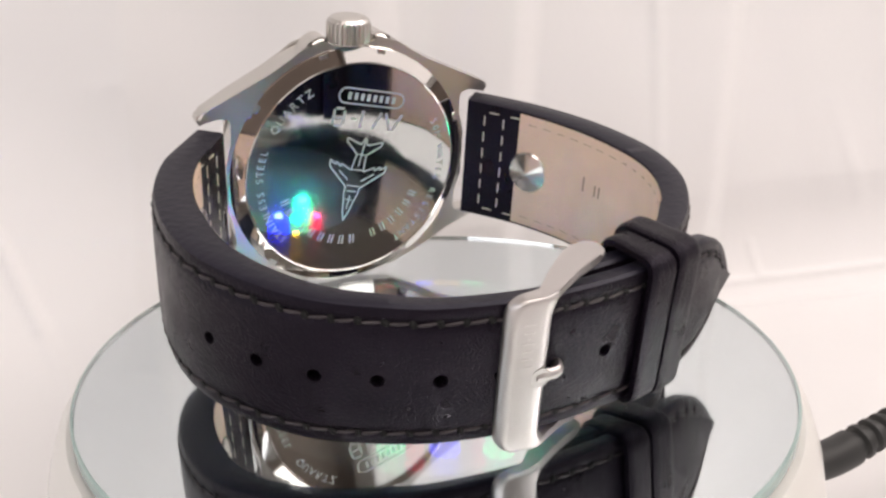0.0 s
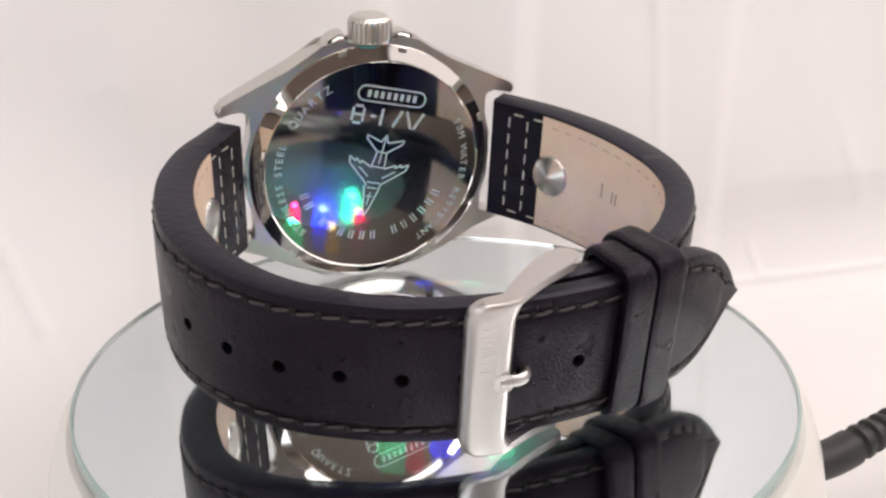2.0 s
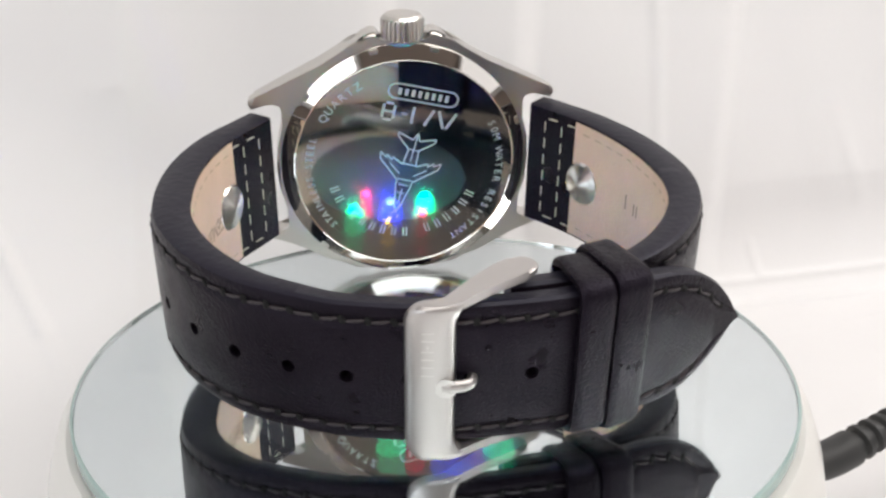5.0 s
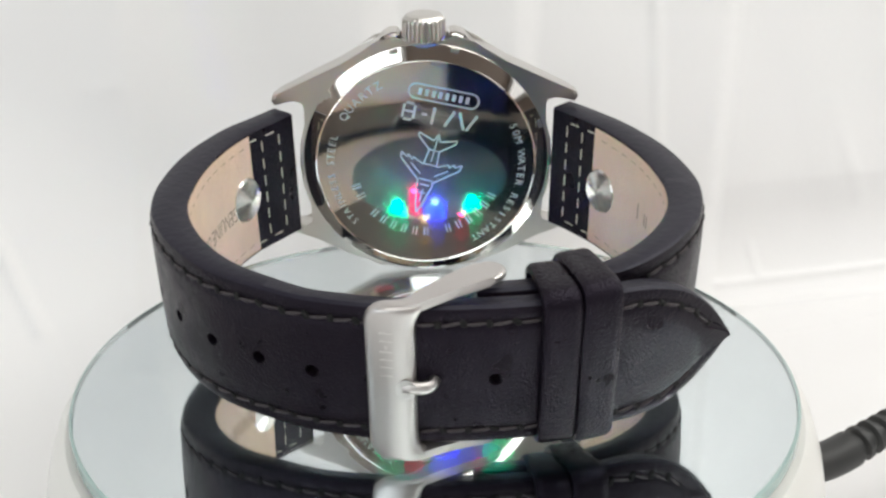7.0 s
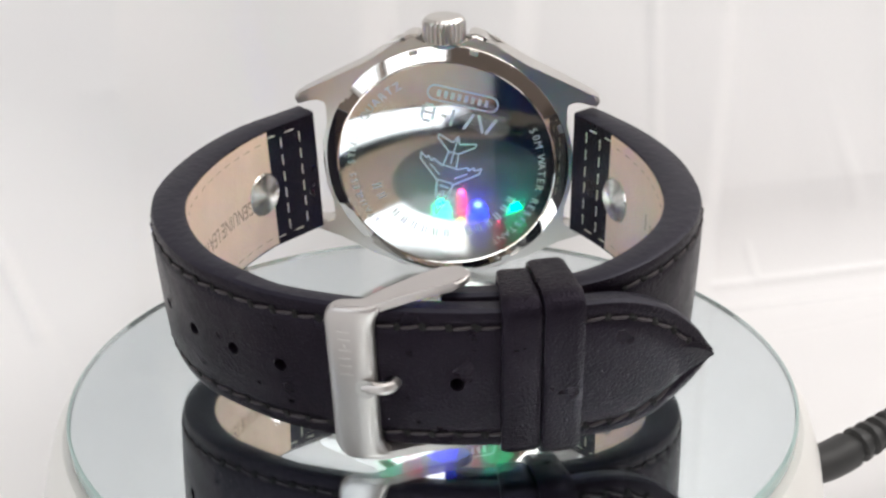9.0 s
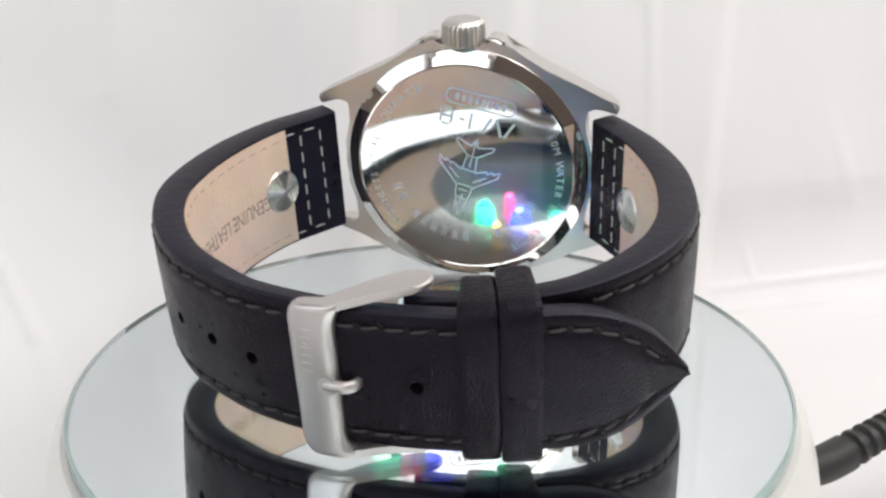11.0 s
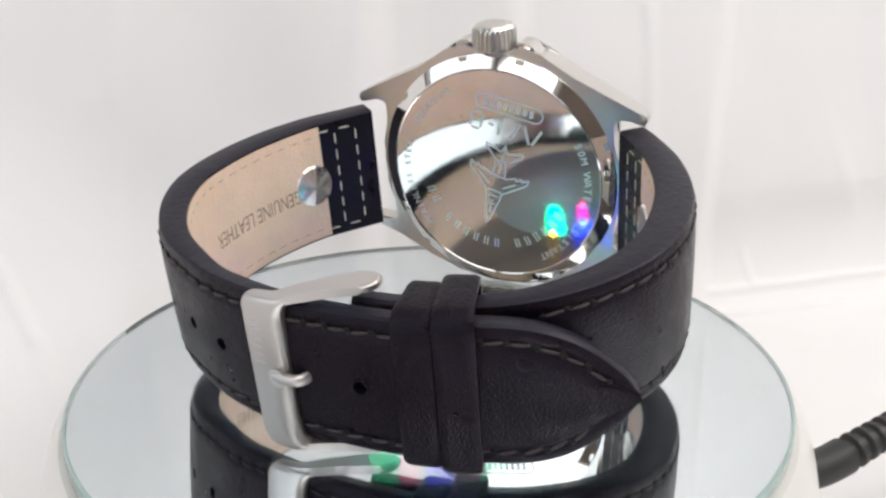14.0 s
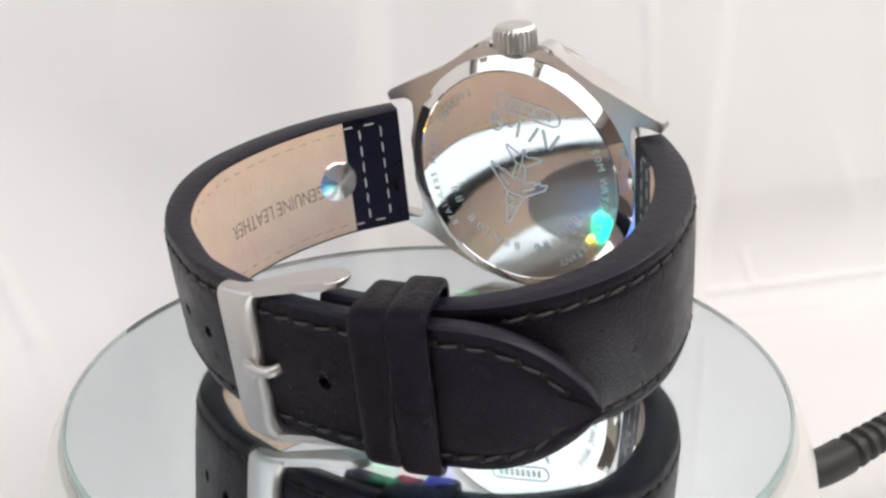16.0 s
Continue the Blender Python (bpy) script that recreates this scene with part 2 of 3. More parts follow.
def room():
    """Plain walls, floor and ceiling that close the place."""
    def box(name, x0, x1, y0, y1, z0, z1, label, cat):
        bm = slab([(x0, y0), (x1, y0), (x1, y1), (x0, y1)], z0, z1)
        tagged(link(name, bm, PAINT, smooth=False), label, cat, kind="structure")
    box("wall_north", -1.8, 1.8, 1.6, 1.7, -0.8, 1.6, "plain beige painted room wall", "wall")
    box("wall_south", -1.8, 1.8, -1.7, -1.6, -0.8, 1.6, "plain beige painted room wall", "wall")
    box("wall_east", 1.7, 1.8, -1.6, 1.6, -0.8, 1.6, "plain beige painted room wall", "wall")
    box("wall_west", -1.8, -1.7, -1.6, 1.6, -0.8, 1.6, "plain beige painted room wall", "wall")
    box("floor", -1.7, 1.7, -1.6, 1.6, -0.9, -0.8, "plain brown room floor", "floor")
    box("ceiling", -1.7, 1.7, -1.6, 1.6, 1.6, 1.7, "plain room ceiling", "ceiling")

    def window(name, m, hw, hh):
        """A plain frame added round an area lamp, against an unbroken wall."""
        bm = bmesh.new()
        for x0, x1, y0, y1 in ((-hw - 0.06, hw + 0.06, hh, hh + 0.06), (-hw - 0.06, hw + 0.06, -hh - 0.06, -hh), (-hw - 0.06, -hw, -hh, hh), (hw, hw + 0.06, -hh, hh)):
            absorb(bm, slab([(x0, y0), (x1, y0), (x1, y1), (x0, y1)], -0.03, 0.03))
        ob = tagged(link(name, bm, WHITE_PLASTIC, smooth=False), "plain white frame added round an unseen window lamp", "window", kind="structure")
        ob.matrix_basis = m
    # unseen frames, added only to give the fill lamps a source
    window("added_window_1", pose(-0.98, -1.57, 0.72, 90, 0, 0), 0.64, 0.53)
    window("added_window_2", pose(-1.67, -0.72, 0.78, 90, 0, 90), 0.61, 0.48)
    window("added_window_3", pose(1.67, -0.52, 0.74, 90, 0, 90), 0.96, 0.53)
    box("table", -0.76, 0.76, -0.62, 0.7, -0.08, -0.043, "plain table under the white sheet", "table")


room()

# ---------------- turntable ----------------
DISC = (-0.0002, -0.0030)


def turntable():
    base = new("display_turntable")
    base.location = (DISC[0], DISC[1], -0.0393)
    tagged(base, "round white plastic display turntable base", "turntable")
    body = lathe([(0.0, 0.0), (0.0585, 0.0), (0.0602, 0.0015), (0.0598, 0.012), (0.0585, 0.024), (0.0568, 0.032), (0.0553, 0.0362),
                  (0.054, 0.0372), (0.0522, 0.0372), (0.0520, 0.0366)], 128, False, False)
    part("housing", body, WHITE_PLASTIC, base)
    well = lathe([(0.0521, 0.0371), (0.0500, 0.0245), (0.001, 0.0245)], 96, False, True)
    part("lamp_well", well, WELL, base, "dark grey lamp well")
    for k, x, y, lens_m, core_m in ((1.0, -7.2, -2.0, LENS_GREEN, LED_GREEN), (1.0, 9.6, -3.4, LENS_GREEN, LED_GREEN), (1.0, 1.2, -2.6, LENS_BLUE, LED_BLUE),
                                 (0.62, -1.2, 4.5, LENS_YELLOW, LED_YELLOW), (0.62, 7, 3.0, LENS_RED, LED_RED), (0.62, -3.4, -7, LENS_RED, LED_RED)):
        led = part("led_bulb", lathe([(0.0025 * k, 0.0244), (0.0025 * k, 0.0252), (0.0022 * k, 0.0253), (0.0022 * k, 0.0282), (0.0019 * k, 0.0292), (0.0012 * k, 0.0298), (0.0006 * k, 0.0300)], 20), lens_m, base, "coloured domed lamp bulb")
        led.location = (x * MM, y * MM, 0)
        part("glowing_tip", lathe([(0.0009 * k, 0.0299), (0.0008 * k, 0.0303), (0.0004 * k, 0.0305), (0.0001, 0.03055)], 16), core_m, led, "bright glowing tip")
    foot = lathe([(0.0590, -0.0007), (0.0608, -0.0005), (0.0608, 0.003), (0.0598, 0.0035)], 128, False, False)
    part("foot_ring", foot, WHITE_PLASTIC, base)
    return base


SPECKS = [(-0.0359, -0.0335, 0.00018), (-0.0281, -0.0408, 0.00022), (-0.0268, -0.0409, 0.00016), (-0.0252, -0.0413, 0.0002), (-0.0217, -0.0427, 0.00014), (-0.0231, -0.0423, 0.00014)]


def mirror_plate():
    plate = new("mirror_plate")
    plate.location = (DISC[0], DISC[1], -0.0013)
    tagged(plate, "round clear glass mirror plate with a greenish edge", "mirror")
    r = 0.0531
    pane = part("glass_disc", lathe([(r - 0.0004, 0.0012), (r - 0.0004, 0.0020), (0.001, 0.0020)], 160, True, True), GLASS, plate)
    pane.visible_shadow = False
    part("mirror_layer", lathe([(0.0166, 0.0011), (0.0310, 0.0011)], 160, False, False), SILVER, plate, "half-silvered mirror layer")
    part("mirror_rim", lathe([(0.0310, 0.0011), (r - 0.0003, 0.0011), (r - 0.0003, 0.0), (0.0310, 0.0), (0.0310, 0.0011)], 160, False, False), SILVER_RIM, plate, "silver mirror layer")
    part("glass_edge", lathe([(r - 0.0002, 0.0), (r, 0.0002), (r, 0.0018), (r - 0.0002, 0.00203), (r - 0.00045, 0.00203)], 160, False, False), GREEN_GLASS, plate, "polished greenish glass rim")
    for x, y, r in SPECKS:
        speck = part("speck", lathe([(r * 0.55, 0.0), (r * 0.35, 0.00005)], 8), SPECK, plate, "grey speck of dust")
        speck.location = (x, y, 0.00202)
    return plate


turntable()
plate = mirror_plate()


def power_cable():
    cable = new("power_cable")
    cable.location = (0.060, -0.002, -0.0422)
    tagged(cable, "black power cable with a ribbed strain relief plugged into the turntable", "cable")
    pts, _ = catmull([(-0.004, 0.0, 0.0215), (0.003, 0.0005, 0.022), (0.012, 0.004, 0.0245), (0.022, 0.010, 0.0255), (0.034, 0.018, 0.022), (0.055, 0.034, 0.012), (0.08, 0.05, 0.0052), (0.2, 0.09, 0.0048), (0.5, 0.12, 0.0048)], 0.0004)

    def tube(a, b, rad):
        rows = []
        for k in range(a, b):
            d = (pts[min(k + 1, len(pts) - 1)] - pts[max(k - 1, 0)]).normalized()
            side = d.cross(Vector((0, 0, 1))).normalized()
            up = side.cross(d)
            r = rad(k - a, b - a)
            rows.append([pts[k] + r * (math.cos(q * math.pi / 8) * side + math.sin(q * math.pi / 8) * up) for q in range(16)])
        return loft(rows)
    part("plug", tube(0, 30, lambda k, n: 0.0031 if k else 0.0027), RUBBER, cable)
    part("strain_relief", tube(29, 96, lambda k, n: (0.0031 - 0.0010 * k / n) * (0.74 if k % 6 in (3, 4, 5) else 1.0)), RUBBER, cable, "ribbed rubber sleeve")
    part("cord", tube(94, len(pts), lambda k, n: 0.0017), RUBBER, cable)


power_cable()

# ---------------- wristwatch ----------------
watch = new("wristwatch")
tagged(watch, "steel wristwatch with buckled black leather strap, lying on its side", "watch")
TILT = Matrix.Translation((0, 0, 17.7)) @ Matrix.Rotation(radians(8), 4, "X")


def place(xy, w):
    """A point of the strap's loop (mm in its plane, w across it) in metres."""
    return (TILT @ Vector((xy[0], xy[1], w))) * MM


LONG = [(-27.5, 30.6), (-30.2, 27.2), (-35.0, 20.8), (-38.5, 12.2), (-40.0, 3.0), (-39.8, -5.5), (-37.7, -12.4), (-33.9, -18.7), (-28.8, -23.9), (-22.4, -27.7),
        (-15.5, -30.7), (-5.0, -32.9), (6.0, -33.2), (16.0, -31.9), (27.5, -28.0), (38.3, -22.4)]
SHORT = [(24.7, 31.9), (27.6, 28.5), (32.5, 21.5), (36.5, 12.4), (38.3, 3.0), (38.2, -4.5), (35.9, -12.2), (30.9, -19.4), (24.0, -25.0), (15.0, -28.4), (10.0, -29.3), (4.6, -29.8)]


class Band:
    """One half of the strap: its line on the outer face, width and thickness along it."""

    def __init__(self, pts, sign, tip):
        self.p, self.length = catmull([(x, y, 0) for x, y in pts], 0.45)
        self.sign, self.tip = sign, tip
        self.step = self.length / (len(self.p) - 1)

    def at(self, s):
        k = min(max(s / self.step, 0), len(self.p) - 1.001)
        i = int(k)
        q = self.p[i].lerp(self.p[i + 1], k - i)
        d = (self.p[min(i + 2, len(self.p) - 1)] - self.p[max(i - 1, 0)]).normalized()
        return q, d, Vector((d.y, -d.x, 0)) * self.sign

    def half(self, s):
        w = 11.1 - 1.1 * min(1, s / 75)
        if self.tip:
            k = (s - (self.length - 17)) / 17
            if k > 0:
                w *= max(0.07, max(0.0, 1 - k ** 2.3) ** 0.8)
        return w

    def inset(self, s):
        """How much wider than square a margin runs where the edge slants."""
        g = (self.half(s - 0.6) - self.half(s + 0.6)) / 1.2
        return min(1.9, math.hypot(1, g))

    def drop(self, s):
        """The loop twists: its sides ride up, and the free tip hangs a little."""
        lift = (0.8 if self.tip else 0.5) * math.exp(-((s - 42) / 20) ** 2)
        return lift - (1.5 * max(0.0, (s - self.length + 24) / 24) ** 1.6 if self.tip else 0.0)

    def thick(self, s):
        return 5.0 + 0.7 * min(1, s / 22) - 2.7 * min(1, max(0, (s - 36) / 40))

    def point(self, s, w, n):
        """n: mm above the outer face."""
        q, d, o = self.at(s)
        return place(q + o * n, w + self.drop(s))

    def basis(self, s, w, n):
        q, d, o = self.at(s)
        r = TILT.to_3x3()
        m = Matrix((r @ d, r @ o, r @ d.cross(o))).transposed().to_4x4()
        m.translation = self.point(s, w, n)
        return m


def band_body(b):
    rows = []
    n = len(b.p)
    for k in range(n):
        s = b.step * k
        W, t = b.half(s), b.thick(s)
        f = min(b.inset(s), W / 4)
        half = [(W - 0.25 * f, -t), (W, -t + 0.35), (W + 0.05, -0.9), (W - 0.25 * f, -0.45), (W - 0.8 * f, -0.28), (W - 1.75 * f, -0.22), (W - 2.0 * f, -0.36), (W - 2.35 * f, -0.34),
                (W - 2.7 * f, -0.1), (W - 3.4 * f, 0.04), (W * 0.35, 0.12)]
        prof = half + [(-w, h) for w, h in reversed(half)]
        rows.append([b.point(s, w, h) for w, h in prof])
    return loft(rows)


def paint_edges(ob):
    """Smooth painted edges on both rims of a strap half."""
    ob.data.materials.append(EDGE)
    for i, f in enumerate(ob.data.polygons):
        f.material_index = 1 if len(f.vertices) > 4 or i % 22 in (0, 1, 2, 18, 19, 20) else 0


def lining(b, s0, s1):
    rows = []
    k = s0
    while k <= s1:
        W, t = b.half(k) - 0.55, b.thick(k)
        rows.append([b.point(k, w, h) for w, h in ((-W, -t + 0.1), (W, -t + 0.1), (W, -t - 0.08), (W - 0.2, -t - 0.16), (-W + 0.2, -t - 0.16), (-W, -t - 0.08))])
        k += 0.45
    return loft(rows)


def stitch_mesh(name, lx, material, pits=False):
    """One thread stitch: a sagging rounded dash along x, in metres."""
    rows = []
    for k in range(7):
        u = -1 + 2 * k / 6
        r = (0.00023 if pits else 0.00018) * (1 - 0.55 * abs(u) ** 3)
        z = 0.00012 * (1 - u * u)
        rows.append([(u * lx / 2, z + r * math.cos(q * math.pi / 3), r * math.sin(q * math.pi / 3)) for q in range(6)])
    bm = loft(rows)
    thread = len(bm.faces)
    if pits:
        # flattened black balls: the shade in the needle holes put in as colour
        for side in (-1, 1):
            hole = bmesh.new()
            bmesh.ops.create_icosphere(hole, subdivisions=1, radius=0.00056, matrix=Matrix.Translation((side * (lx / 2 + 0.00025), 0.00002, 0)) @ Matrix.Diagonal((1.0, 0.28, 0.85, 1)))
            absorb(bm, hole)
    me = bpy.data.meshes.new(name)
    bmesh.ops.recalc_face_normals(bm, faces=bm.faces)
    bm.to_mesh(me)
    bm.free()
    me.polygons.foreach_set("use_smooth", [True] * len(me.polygons))
    me.materials.append(material)
    me.materials.append(PIT_SHADE)
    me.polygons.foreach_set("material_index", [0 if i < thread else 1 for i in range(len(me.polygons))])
    return me


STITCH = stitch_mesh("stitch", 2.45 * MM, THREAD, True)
STITCH_PALE = stitch_mesh("stitch_pale", 1.9 * MM, THREAD_PALE)
STITCH_TAN = stitch_mesh("stitch_tan", 1.6 * MM, THREAD_TAN)


def put_stitch(me, parent, m):
    ob = new("stitch", me)
    ob.parent = parent
    ob.matrix_basis = m


def aim(b, s, w, n, ds, dw):
    """A pose on the band turned along (ds, dw)."""
    dw = -dw * b.sign
    return b.basis(s, w, n) @ Matrix.Rotation(math.atan2(-dw, ds), 4, "Y")


def stitches(b, body, s0, s1):
    for side in (-1, 1):
        s = s0
        while s < s1:
            w0, w1 = b.half(s) - 2.15 * b.inset(s) ** 1.3, b.half(s + 1.5) - 2.15 * b.inset(s + 1.5) ** 1.3
            if w0 < 0.5:
                break
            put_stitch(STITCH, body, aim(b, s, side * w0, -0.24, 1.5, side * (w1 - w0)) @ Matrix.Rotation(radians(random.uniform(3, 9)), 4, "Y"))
            slope = math.hypot(1, (w1 - w0) / 1.5)
            s += (3.2 + 0.2 * random.uniform(-1, 1)) / slope


def inner_stitches(b, lin, body, s0, s1):
    for side in (-1, 1):
        s = s0
        while s < s1:
            put_stitch(STITCH_TAN, lin, aim(b, s, side * (b.half(s) - 2.1), -b.thick(s) - 0.14, 1, 0))
            s += 3.3
    for s in (3.6, 7.4):
        for k in range(6):
            w = -7.6 + 3.05 * k
            put_stitch(STITCH_PALE, body, aim(b, s, w, -b.thick(s) - 0.02, 0, 1))
    for side in (-1, 1):
        put_stitch(STITCH_PALE, body, aim(b, 5.5, side * 9.3, -b.thick(5.5) - 0.02, 1, 0))
        put_stitch(STITCH_PALE, body, aim(b, 9.8, side * 9.3, -b.thick(9.8) - 0.02, 1, 0))


def punch(body, b, holes):
    """Round holes cut through the leather."""
    bm = bmesh.new()
    for s in holes:
        m = b.basis(s, 0, 0) @ Matrix.Rotation(radians(90), 4, "X")
        bmesh.ops.create_cone(bm, cap_ends=True, segments=20, radius1=0.0009, radius2=0.0009, depth=0.014, matrix=m)
    me = bpy.data.meshes.new("cutter")
    bm.to_mesh(me)
    bm.free()
    cutter = new("cutter", me)
    mod = body.modifiers.new("holes", "BOOLEAN")
    mod.operation, mod.object, mod.solver = "DIFFERENCE", cutter, "EXACT"
    bpy.context.view_layer.update()
    done = bpy.data.meshes.new_from_object(body.evaluated_get(bpy.context.evaluated_depsgraph_get()))
    body.modifiers.clear()
    body.data = done
    done.set_sharp_from_angle(angle=radians(35))
    bpy.data.objects.remove(cutter)


def rivet(b, s, parent):
    bm = bmesh.new()
    top = bm.verts.new((0, 0, 1.1 * MM))
    n = 18
    rim = [bm.verts.new((3.5 * MM * math.cos(2 * math.pi * k / n), 3.5 * MM * math.sin(2 * math.pi * k / n), 0.45 * MM)) for k in range(n)]
    low = [bm.verts.new((3.8 * MM * math.cos(2 * math.pi * k / n), 3.8 * MM * math.sin(2 * math.pi * k / n), 0.1 * MM)) for k in range(n)]
    bot = [bm.verts.new((3.75 * MM * math.cos(2 * math.pi * k / n), 3.75 * MM * math.sin(2 * math.pi * k / n), -0.3 * MM)) for k in range(n)]
    for k in range(n):
        j = (k + 1) % n
        bm.faces.new((top, rim[k], rim[j]))
        bm.faces.new((rim[k], low[k], low[j], rim[j]))
        bm.faces.new((low[k], bot[k], bot[j], low[j]))
    bm.faces.new(bot)
    ob = part("rivet", bm, RIVET, parent, "polished conical steel rivet", smooth=False)
    ob.matrix_basis = b.basis(s, 0, -b.thick(s) - 0.1) @ Matrix.Rotation(radians(90), 4, "X")


def glyphs(text, size, thick=0.0):
    """The outline of a line of text as one bmesh, centred, flat in xy."""
    cu = bpy.data.curves.new("writing", "FONT")
    cu.body, cu.size, cu.extrude, cu.align_x, cu.align_y = text, size, thick, "CENTER", "CENTER"
    cu.resolution_u = 3
    ob = new("writing", cu)
    bpy.context.view_layer.update()
    me = bpy.data.meshes.new_from_object(ob.evaluated_get(bpy.context.evaluated_depsgraph_get()))
    bpy.data.objects.remove(ob)
    bm = bmesh.new()
    bm.from_mesh(me)
    bpy.data.meshes.remove(me)
    return bm


long_band, short_band = Band(LONG, 1, True), Band(SHORT, -1, False)
strap_long = part("strap_long", band_body(long_band), LEATHER, watch, "black leather strap half with punched holes and pointed tip")


def station(b, x, y):
    """How far along the band the point nearest to (x, y) lies."""
    return b.step * min(range(len(b.p)), key=lambda k: (b.p[k].x - x) ** 2 + (b.p[k].y - y) ** 2)


first, last = station(long_band, -38.4, -12.4), station(long_band, 6.9, -33.2)
HOLES = [first + (last - first) * k / 7 for k in range(8)]
paint_edges(strap_long)
punch(strap_long, long_band, HOLES)
strap_short = part("strap_short", band_body(short_band), LEATHER, watch, "black leather strap half that carries the buckle")
paint_edges(strap_short)
lin_long = part("lining", lining(long_band, 10.9, long_band.length - 16), LINING, strap_long, "tan leather lining")
FOLD = station(short_band, 31.0, -20.0)
lin_short = part("lining", lining(short_band, 10.9, FOLD), LINING, strap_short, "tan leather lining with stamped print")
part("fold", lining(short_band, FOLD + 0.1, short_band.length - 2.2), LEATHER, strap_short, "black leather turned back round the buckle bar")
stitches(long_band, strap_long, 10, long_band.length - 4.6)
stitches(short_band, strap_short, 10, 62)
inner_stitches(long_band, lin_long, strap_long, 14, 60)
inner_stitches(short_band, lin_short, strap_short, 14, FOLD - 2)
for band, strap in ((long_band, strap_long), (short_band, strap_short)):
    rivet(band, 13.9, strap)


def curved_print(b, text, s_mid, w_mid, size, parent):
    """Stamped words that bend with the lining, read along the strap."""
    bm = glyphs(text, size)
    bmesh.ops.subdivide_edges(bm, edges=bm.edges[:], cuts=1)
    for v in bm.verts:
        s = s_mid + 0.78 * v.co.x
        v.co = b.point(s, w_mid - v.co.y, -b.thick(s) - 0.175)
    part("stamped_print", bm, PRINT, parent, "brown stamped words", smooth=False)


curved_print(long_band, "GENUINE LEATHER", 29.5, -0.8, 3.7, strap_long)


for k, (sb, wb, hb) in enumerate(((27.5, 1.6, 1.3), (30.5, 1.3, 1.0), (31.6, 1.3, 1.0))):
    bm = slab([(-0.16, -hb), (0.16, -hb), (0.16, hb), (-0.16, hb)], 0, 0.02)
    bar = part("stamped_bar", scaled_mm(bm), PRINT, strap_short, "faint brown stamped bar", smooth=False)
    bar.matrix_basis = short_band.basis(sb, wb, -short_band.thick(sb) - 0.17) @ Matrix.Rotation(radians(90), 4, "X")


def keeper(s, half, low, grow):
    """A leather loop round both halves of the strap."""
    rows = []
    for k in range(9):
        u = half * (-1 + k / 4)
        q, d, o = long_band.at(s + u)
        edge = 0.25 * (k in (0, 8))
        w0 = long_band.half(s) + 0.05 + grow
        high = 0.3 + 0.5 * grow
        pts = []
        for r, flip in ((0.0, 0), (1.25, 1)):
            loop = []
            for cx, cy, a0 in ((w0 - 1.2, high - 1.2, 0), (-w0 + 1.2, high - 1.2, 90), (-w0 + 1.2, low + 1.2, 180), (w0 - 1.2, low + 1.2, 270)):
                for j in range(5):
                    a = radians(a0 + 22.5 * j)
                    rr = 1.2 + r - edge * flip + edge * 0.6 * (1 - flip)
                    loop.append((cx + rr * math.cos(a), cy + rr * math.sin(a)))
            pts.append(loop)
        rows.append([[place(q + o * n, w + 0.65) for w, n in loop] for loop in pts])
    bm = bmesh.new()
    vs = [[[bm.verts.new(p) for p in loop] for loop in row] for row in rows]
    n = len(vs[0][0])
    for a, b in zip(vs, vs[1:]):
        for side in (0, 1):
            for k in range(n):
                bm.faces.new((a[side][k], a[side][(k + 1) % n], b[side][(k + 1) % n], b[side][k]))
    for row in (vs[0], vs[-1]):
        for k in range(n):
            bm.faces.new((row[0][k], row[0][(k + 1) % n], row[1][(k + 1) % n], row[1][k]))
    return part("keeper", bm, LEATHER, watch, "black leather keeper loop round the strap")


KEEP = station(long_band, 14.2, -32.5)
keeper(KEEP - 0.1, 2.3, -7.2, 0.0)
keeper(KEEP + 4.75, 2.4, -8.2, 0.45)


